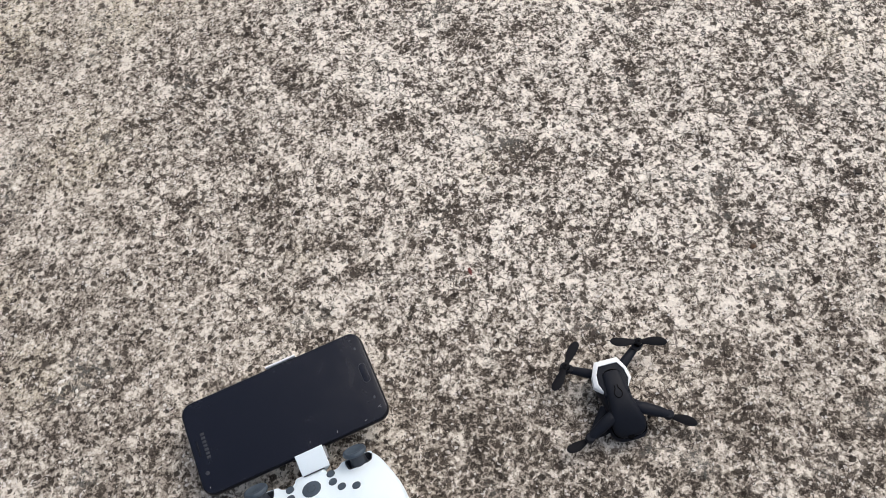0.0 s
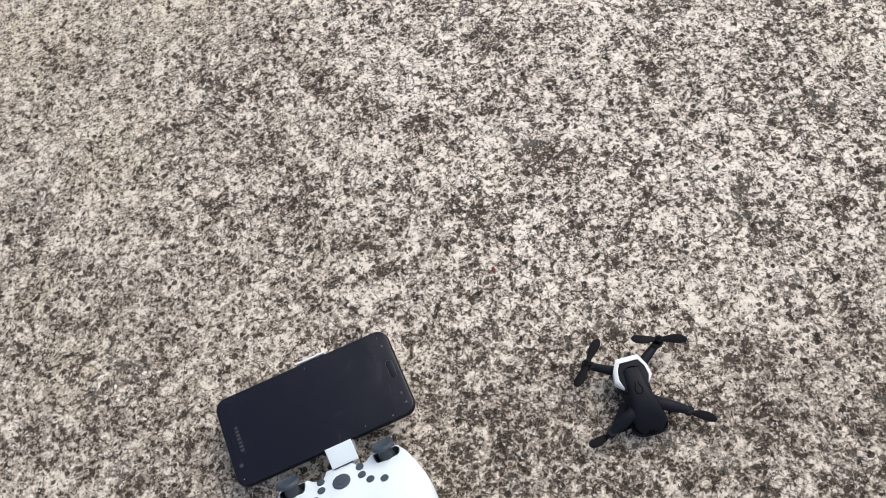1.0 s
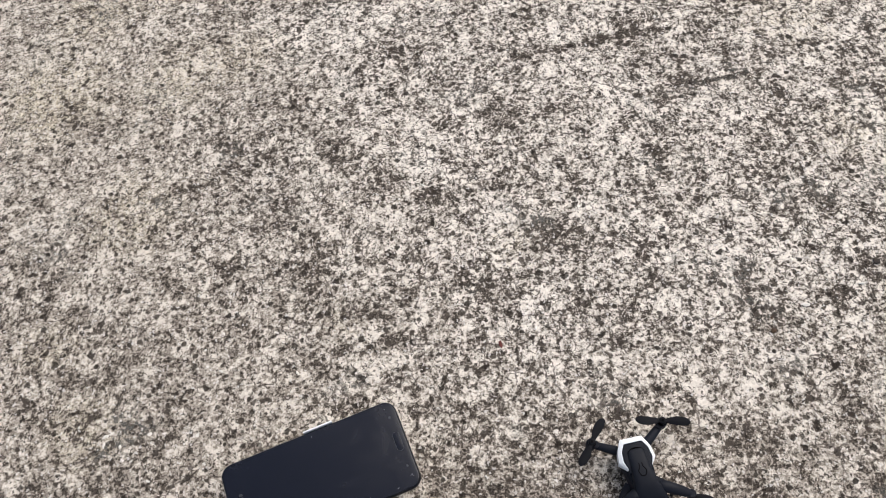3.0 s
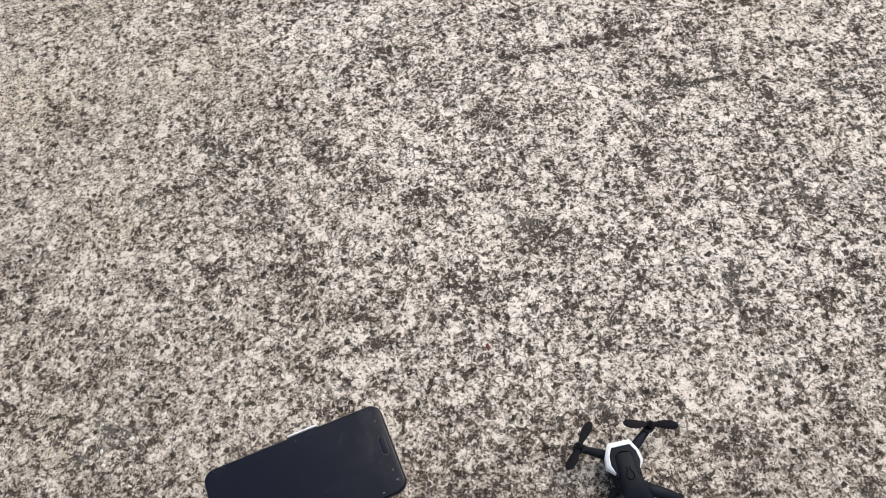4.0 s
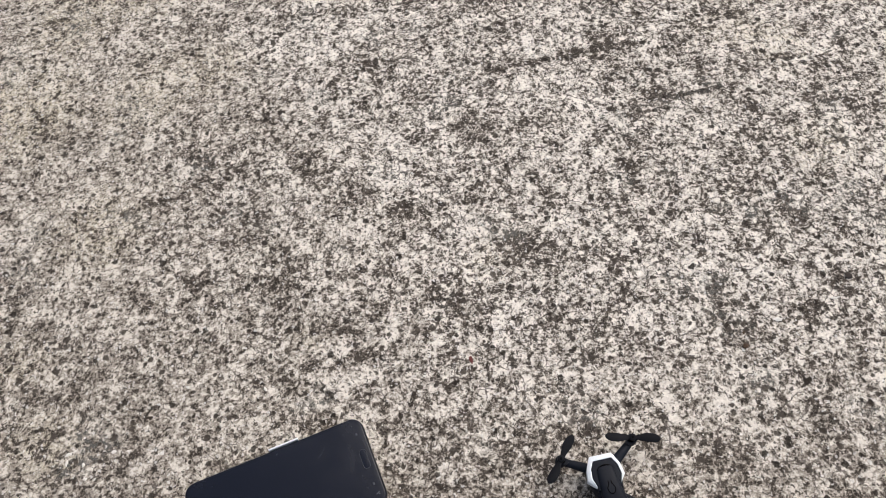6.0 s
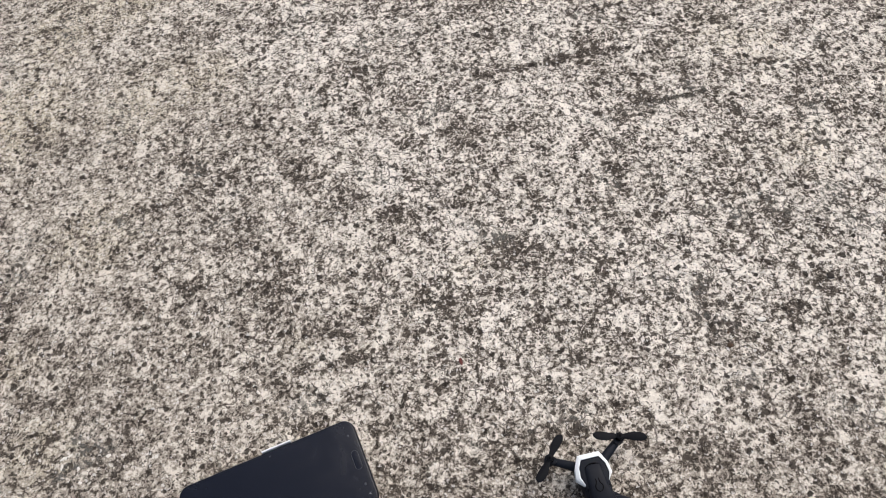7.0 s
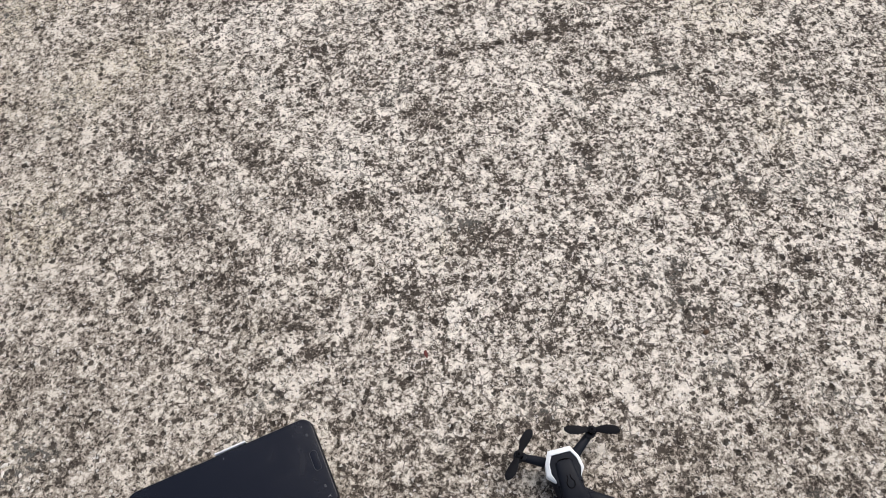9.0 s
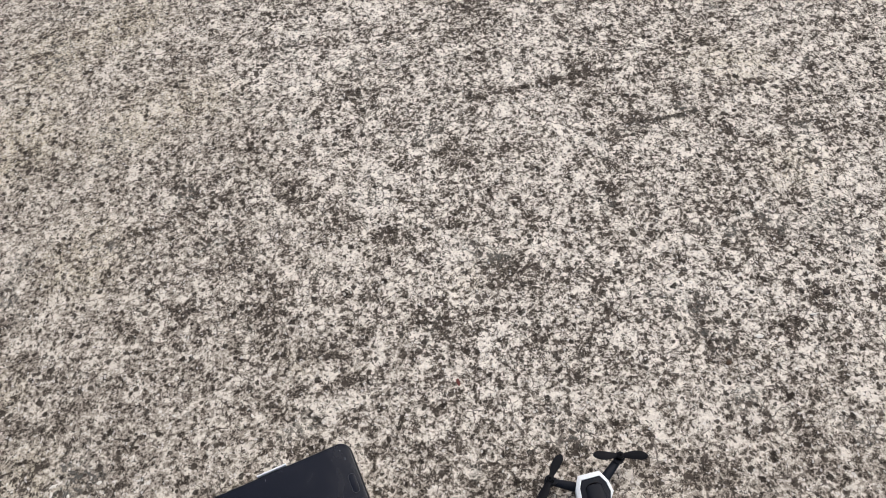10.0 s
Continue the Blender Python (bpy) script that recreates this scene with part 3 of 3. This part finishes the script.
def blade_half(bm, hub, way, length, width, z, tilt):
    """One blade: narrow root, wide belly, rounded tip, slightly twisted."""
    side = Vector((-way.y, way.x))
    rows = []
    for k in range(17):
        t = 1 - (1 - k / 16) ** 1.5
        w = width * min(0.48 + 1.1 * t, 1.0) * (math.sqrt(max(0.05, 1 - ((t - 0.6) / 0.4) ** 2.6)) if t > 0.6 else 1.0)
        mid = hub + way * (0.0022 + (length - 0.0022) * t) + side * 0.0006 * math.sin(math.pi * t)
        twist = tilt * (1 - 0.6 * t)
        ring = []
        for u, h in ((-0.5, 0), (-0.2, 0.0005), (0.2, 0.0006), (0.5, 0.0001), (0.2, -0.0002), (-0.2, -0.0002)):
            q = mid + side * u * w
            ring.append(bm.verts.new((q.x, q.y, z + h + u * w * twist)))
        rows.append(ring)
    for a, b in zip(rows, rows[1:]):
        for i in range(6):
            bm.faces.new((a[i - 1], a[i], b[i], b[i - 1]))
    bm.faces.new(rows[0])
    bm.faces.new(rows[-1][::-1])


def tail(y):
    """How far the middle line of the hull bends aside towards the tail, in millimetres."""
    return 0.09 * max(0.0, 4.0 - y)


def drone():
    ob = thing("drone", DRONE, "small black folding drone with white front trim, on concrete", "drone")
    hull = [(30.0, 0, 5.5, 8, 15), (29.0, 0, 8.0, 5, 18.5), (25.5, 0, 10.2, 3.5, 21.5), (20, 0, 12.4, 3, 23.8), (13, 0, 13.4, 3, 24.6), (7, 0, 11.6, 3, 24.8), (1, 0, 10.9, 3, 24.8), (-6, 0, 11.0, 3, 24.2), (-12, 0, 12.6, 3, 22.4), (-18, 0, 13.9, 3.2, 19.6), (-23, 0, 13.8, 3.8, 16.4), (-26.5, 0, 12.0, 4.8, 13.8), (-28.7, 0, 9.0, 6.5, 11.8), (-29.4, 0, 6.0, 8, 10.8)]
    hull = [(y, tail(y), *rest) for y, _, *rest in hull]
    body = part("body", loft([tuple(v / 1000 for v in s) for s in hull], 36, 2.7), BLACK, ob, "matt black drone body")
    deck = [(20.8, 0, 5.2, 20, 25.2), (20.2, 0, 6.4, 20, 26.8), (18.5, 0, 7.0, 20, 27.6), (10, 0, 7.5, 19, 28.4), (3, 0, 8.0, 19, 28.6), (-5, 0, 9.3, 17, 28.2), (-12, 0, 11.2, 15, 26.4), (-18, 0, 12.5, 13, 23.4), (-22.5, 0, 12.1, 11, 20.0), (-25.6, 0, 9.9, 10, 17.0), (-27.4, 0, 6.6, 10, 14.6)]
    deck = [(y, tail(y), *rest) for y, _, *rest in deck]
    cover = part("battery_cover", loft([tuple(v / 1000 for v in s) for s in deck], 32, 3.2), BLACK, ob, "raised black battery cover")
    # horseshoe groove of the power key
    arc = [(0.0029 * math.sin(radians(a)) * (1.0 if abs(a) < 120 else 0.82), 0.0028 - 0.0038 * math.cos(radians(a)), 0.0287) for a in range(-150, 151, 15)]
    arc = [(arc[0][0], arc[0][1] + 0.0028, 0.0286)] + arc + [(arc[-1][0], arc[-1][1] + 0.0028, 0.0286)]
    part("power_key", tube(arc, [0.00032] * len(arc), 6), GROOVE, cover, "horseshoe-shaped groove of the power key")
    front = [(6.6 * math.sin(radians(a)), 16.0 + 5.2 * math.cos(radians(a)), 26.2) for a in range(-70, 71, 14)]
    part("cover_gap", tube(mm(front), [0.00055] * len(front), 6), GROOVE, cover)
    for s in (1, -1):
        side = [(s * 11.4, -12, 19.6), (s * 12.7, -18, 17.6), (s * 12.2, -22.7, 15.2), (s * 10.0, -25.9, 13.4), (s * 1.0, -28.0, 12.4)]
        seam = curved([Vector(p) for p in mm([(x + tail(y), y, z) for x, y, z in side])], 4, False)
        part("seam", tube(seam, [0.00045] * len(seam), 6), GROOVE, cover)
    part("rear_light", slab(disc(0.0024, 20, 0.0016, -0.0268, 0.0030), 0.0135, 0.0158, 0.0006), GROOVE, body, "dark rear lens")
    part("front_lens", tube([(0, 0.0290, 0.0125), (0, 0.0312, 0.0125)], (0.0036, 0.0032), 18), GROOVE, body, "dark front camera lens")
    # white eight-sided trim round the nose, open to the rear
    out = [Vector(p) for p in mm([(-9.4, 5.6), (-14.9, 12.4), (-13.6, 21.2), (-9.0, 30.4), (9.0, 30.4), (13.6, 21.2), (14.9, 12.4), (9.9, 5.8)])]
    inn = [Vector(p) for p in mm([(-9.2, 6.4), (-11.4, 12.8), (-10.6, 20.2), (-7.4, 26.2), (7.4, 26.2), (10.8, 20.2), (11.9, 12.8), (9.8, 6.6)])]
    out = [Vector((0.968 * p.x - 0.0005, 0.975 * (p.y - 0.013) + 0.0128)) for p in out]
    inn = [Vector((0.968 * p.x - 0.0003, 0.975 * (p.y - 0.013) + 0.0128)) for p in inn]
    bm = bmesh.new()
    rows = []
    for k in range(8):
        end = 0.4 if k in (0, 7) else 1.0
        rows.append([bm.verts.new((p.x, p.y, z)) for p, z in ((out[k] * 0.985, 0.0245 - 0.0085 * end), (out[k], 0.0243), (inn[k].lerp(out[k], 0.30), 0.0259), (inn[k], 0.0260), (inn[k], 0.0260 - 0.007 * end))])
    for a, b in zip(rows, rows[1:]):
        for i in range(5):
            bm.faces.new((a[i - 1], a[i], b[i], b[i - 1]))
    bm.faces.new(rows[0])
    bm.faces.new(rows[-1][::-1])
    bmesh.ops.bevel(bm, geom=bm.edges[:], offset=0.00022, segments=1, affect="EDGES")
    plate = [Vector(p) for p in mm([(-9.6, 3.0)])] + [p.copy() for p in inn] + [Vector(p) for p in mm([(9.6, 3.0)])]
    part("nose_plate", slab(plate[::-1], 0.0150, 0.0257, 0.0010), BLACK, ob, "flat black plate inside the white trim")
    part("nose_trim", bm, RIM_WHITE, ob, "white angular trim round the nose", 25)
    # arms: flat ones in front, thick fairings behind
    hubs = {"front_left": (-29.6, 34.0), "front_right": (29.1, 38.2), "rear_right": (33.0, -19.2), "rear_left": (-27.6, -21.2)}
    for s, (hx, hy) in ((-1, hubs["front_left"]), (1, hubs["front_right"])):
        root = Vector((s * 9.0, 22.5))
        tip = Vector((hx, hy))
        line = [root.lerp(tip, t) for t in (0, 0.3, 0.6, 0.85, 1.0)]
        arm = part("arm", tube(mm([(p.x, p.y, z) for p, z in zip(line, (14.5, 14.5, 13.5, 12.5, 12.5))]), [v / 1000 for v in (4.0, 3.7, 3.3, 3.0, 3.2)], 14, flat=0.85), BLACK, ob, "black folding front arm")
        bm = bmesh.new()
        stack(bm, [(disc(r, 20, hx / 1000, hy / 1000), z) for r, z in ((0.0030, 0.0075), (0.0041, 0.0085), (0.0041, 0.0160), (0.0036, 0.0170))])
        part("motor", bm, BLACK, arm)
        part("hinge", tube(mm([(root.lerp(tip, 0.86).x, root.lerp(tip, 0.86).y, 12.0), (root.lerp(tip, 0.86).x, root.lerp(tip, 0.86).y, 17.0)]), (0.0030, 0.0027), 14), BLACK, arm)
        part("foot", tube(mm([(hx, hy, 8), (hx, hy, -0.9)]), (0.0017, 0.0012), 10), BLACK, arm)
    for s, (hx, hy), root in ((1, hubs["rear_right"], (8.5, -8.0)), (-1, hubs["rear_left"], (-4.0, -9.6))):
        a, b = Vector(root), Vector((hx, hy))
        line = [a.lerp(b, t) for t in (0, 0.12, 0.3, 0.5, 0.7, 0.88, 1.0)]
        arm = part("arm", tube(mm([(p.x, p.y, z) for p, z in zip(line, (20.5, 21.5, 21.3, 20.0, 18.4, 17.0, 16.4))]), [v / 1000 for v in (3.0, 4.3, 4.7, 4.5, 4.1, 3.5, 2.4)], 18, flat=0.72), BLACK, ob, "thick black rear arm fairing")
        base = [Vector((s * 9.5, -3.0)).lerp(b, t) for t in (0, 0.4, 0.75)]
        part("arm_base", tube(mm([(p.x, p.y, z) for p, z in zip(base, (12.0, 11.0, 11.0))]), (0.0042, 0.0036, 0.0024), 12, flat=0.8), BLACK, arm)
        bm = bmesh.new()
        stack(bm, [(disc(r, 20, hx / 1000, hy / 1000), z) for r, z in ((0.0024, 0.0105), (0.0036, 0.0115), (0.0036, 0.0165), (0.0030, 0.0180))])
        part("motor", bm, BLACK, arm)
        mid = a.lerp(b, 0.55)
        part("foot", tube(mm([(mid.x, mid.y, 17), (mid.x, mid.y, -0.9)]), (0.0022, 0.0013), 10), BLACK, arm)
    # propellers: above the front motors, below the rear ones
    for name, way, z, cap in (("front_left", (0.585, 0.811), 0.0198, 1), ("front_right", (0.985, -0.170), 0.0198, 1), ("rear_right", (0.905, -0.425), 0.0112, 0), ("rear_left", (-0.945, -0.325), 0.0112, 0)):
        hx, hy = hubs[name]
        hub, way = Vector((hx / 1000, hy / 1000)), Vector(way).normalized()
        way = Vector((way.x * math.cos(radians(6)) + way.y * math.sin(radians(6)), way.y * math.cos(radians(6)) - way.x * math.sin(radians(6))))
        if name == "rear_right" or name == "rear_left":
            length = 0.0215 if name == "rear_right" else 0.0190
        else:
            length = 0.0212
        bm = bmesh.new()
        blade_half(bm, hub, way, length, 0.0071, z, 0.12)
        blade_half(bm, hub, -way, length, 0.0071, z, 0.12)
        stack(bm, [(disc(r, 18, hub.x, hub.y), z + h) for r, h in ((0.0026, -0.0016), (0.0029, -0.0008), (0.0028, 0.0012), (0.0020, 0.0018))])
        propeller = part("propeller", bm, BLADE, ob, "two-bladed dark plastic propeller", 45)
        if cap:
            part("screw", slab(disc(0.0010, 12, hub.x, hub.y), z + 0.0016, z + 0.0021, 0.0002), GROOVE, propeller)
    return ob


drone()


# ---- loose bits on the slab ----
def lump(size, seed, flat=0.6):
    rng = random.Random(seed)
    bm = bmesh.new()
    bmesh.ops.create_icosphere(bm, subdivisions=2, radius=size)
    for v in bm.verts:
        k = 0.8 + 0.45 * noise.noise(v.co * (1.6 / size) + Vector((seed * 3.7, 0, 0)))
        v.co = Vector((v.co.x * k * rng.uniform(0.97, 1.03), v.co.y * k * 0.8, v.co.z * k * flat))
    return bm


def loose(name, x, y, size, material, label, category, seed, flat=0.6, group="", stretch=1.0):
    ob = part(name, lump(size, seed, flat), material, None, "", 30)
    ob.matrix_world = pose(x, y, -0.0008 + size * flat * 0.55, 0, 0, seed * 67.0) @ Matrix.Diagonal((stretch, 1, 1, 1))
    return tagged(ob, label, category, group)


for n, (x, y, r, stretch) in enumerate([(-0.133, 0.455, 0.0023, 1.1), (-0.157, 0.275, 0.0019, 1.2), (-0.321, 0.238, 0.0021, 1.9), (-0.308, 0.228, 0.0019, 1.2), (-0.271, 0.235, 0.0016, 1.3), (0.287, 0.346, 0.0021, 1.8), (-0.223, 0.320, 0.0018, 1.3), (0.285, 0.284, 0.0026, 2.0), (-0.395, 0.300, 0.0016, 1.2), (0.008, 0.302, 0.0016, 1.6), (-0.283, 0.236, 0.0021, 1.4), (-0.322, 0.231, 0.0018, 2.0), (-0.305, 0.216, 0.0020, 1.1), (-0.316, 0.240, 0.0014, 1.8), (0.424, 0.346, 0.0026, 1.2), (0.338, 0.298, 0.0017, 2.4)]):
    loose("pebble", x, y, r, CHIP, "tiny pale stone chip lying on concrete", "pebble", n + 1, 0.5, "pale stone chips", stretch)
loose("pebble", -0.159, 0.420, 0.0034, DARK_GRIT, "dark grey stone set in the concrete", "pebble", 21, 0.35, "", 1.2)
loose("pebble", 0.251, 0.264, 0.0032, RUST, "dark brown spot in the concrete", "pebble", 22, 0.4)
loose("pebble", 0.253, 0.276, 0.0018, RUST, "small rusty stone set in the concrete", "pebble", 23, 0.4)
loose("pebble", 0.425, 0.338, 0.0036, DARK_GRIT, "dark stone set in the concrete", "pebble", 25, 0.4, "", 1.5)
loose("pebble", 0.246, 0.246, 0.0026, DARK_GRIT, "small dark stone set in the concrete", "pebble", 26, 0.35)
# a dark pit of the slab, put in as a low dark lump
loose("pebble", 0.357, 0.317, 0.0042, DARK_GRIT, "dark brown spot in the concrete", "pebble", 24, 0.4)
loose("flake", 0.020, 0.280, 0.0021, RED, "dull red flake lying on concrete", "flake", 31, 0.4, "", 2.2)


def twig(points, r, label):
    line = curved([Vector(p) for p in points], 4, False)
    return tagged(part("twig", tube(line, [r * (0.6 + 0.4 * math.sin(math.pi * i / (len(line) - 1))) for i in range(len(line))], 8), TWIG), label, "twig")


twig([(-0.2595, 0.2580, 0.0004), (-0.2585, 0.2625, 0.0009), (-0.2560, 0.2665, 0.0008), (-0.2535, 0.2700, 0.0003)], 0.0007, "short dark dry twig lying on concrete")
fibre = curved([Vector(p) for p in ((0.1165, 0.1945, 0.0003), (0.1185, 0.1915, 0.0012), (0.1215, 0.1880, 0.0022))], 4, False)
tagged(part("fibre", tube(fibre, [0.00018] * len(fibre), 6), FIBRE), "fine pale fibre beside the drone", "fibre")


def grit(name, material, count, seed, small, big, label):
    """Uncounted sand grains, half sunk in the slab, as one mesh."""
    rng = np.random.default_rng(seed)
    shape = np.array([(1, 0, 0), (0, 1, 0), (-1, 0, 0), (0, -1, 0), (0, 0, 1), (0, 0, -1)], float)
    faces = [(0, 1, 4), (1, 2, 4), (2, 3, 4), (3, 0, 4), (1, 0, 5), (2, 1, 5), (3, 2, 5), (0, 3, 5)]
    verts, polys = [], []
    for n in range(count):
        x, y, r = rng.uniform(-0.5, 0.5), rng.uniform(0.0, 0.85), rng.uniform(small, big)
        a = rng.uniform(0, 6.28)
        p = shape * rng.uniform(0.6, 1.2, (6, 3)) * (r, r * rng.uniform(0.5, 1.0), r * 0.6) + rng.normal(0, 0.12 * r, (6, 3))
        verts += [(x + math.cos(a) * u - math.sin(a) * v, y + math.sin(a) * u + math.cos(a) * v, w - 0.0008) for u, v, w in p]
        polys += [tuple(6 * n + i for i in f) for f in faces]
    mesh = bpy.data.meshes.new(name)
    mesh.from_pydata(verts, [], polys)
    mesh.materials.append(material)
    return tagged(new(name, mesh), label, "grit", kind="stuff")


grit("pale_grit", GRIT, 2600, 8, 0.0004, 0.0011, "loose pale sand grains scattered over concrete")
grit("dark_grit", DARK_GRIT, 2200, 9, 0.0004, 0.0012, "loose dark grains scattered over concrete")
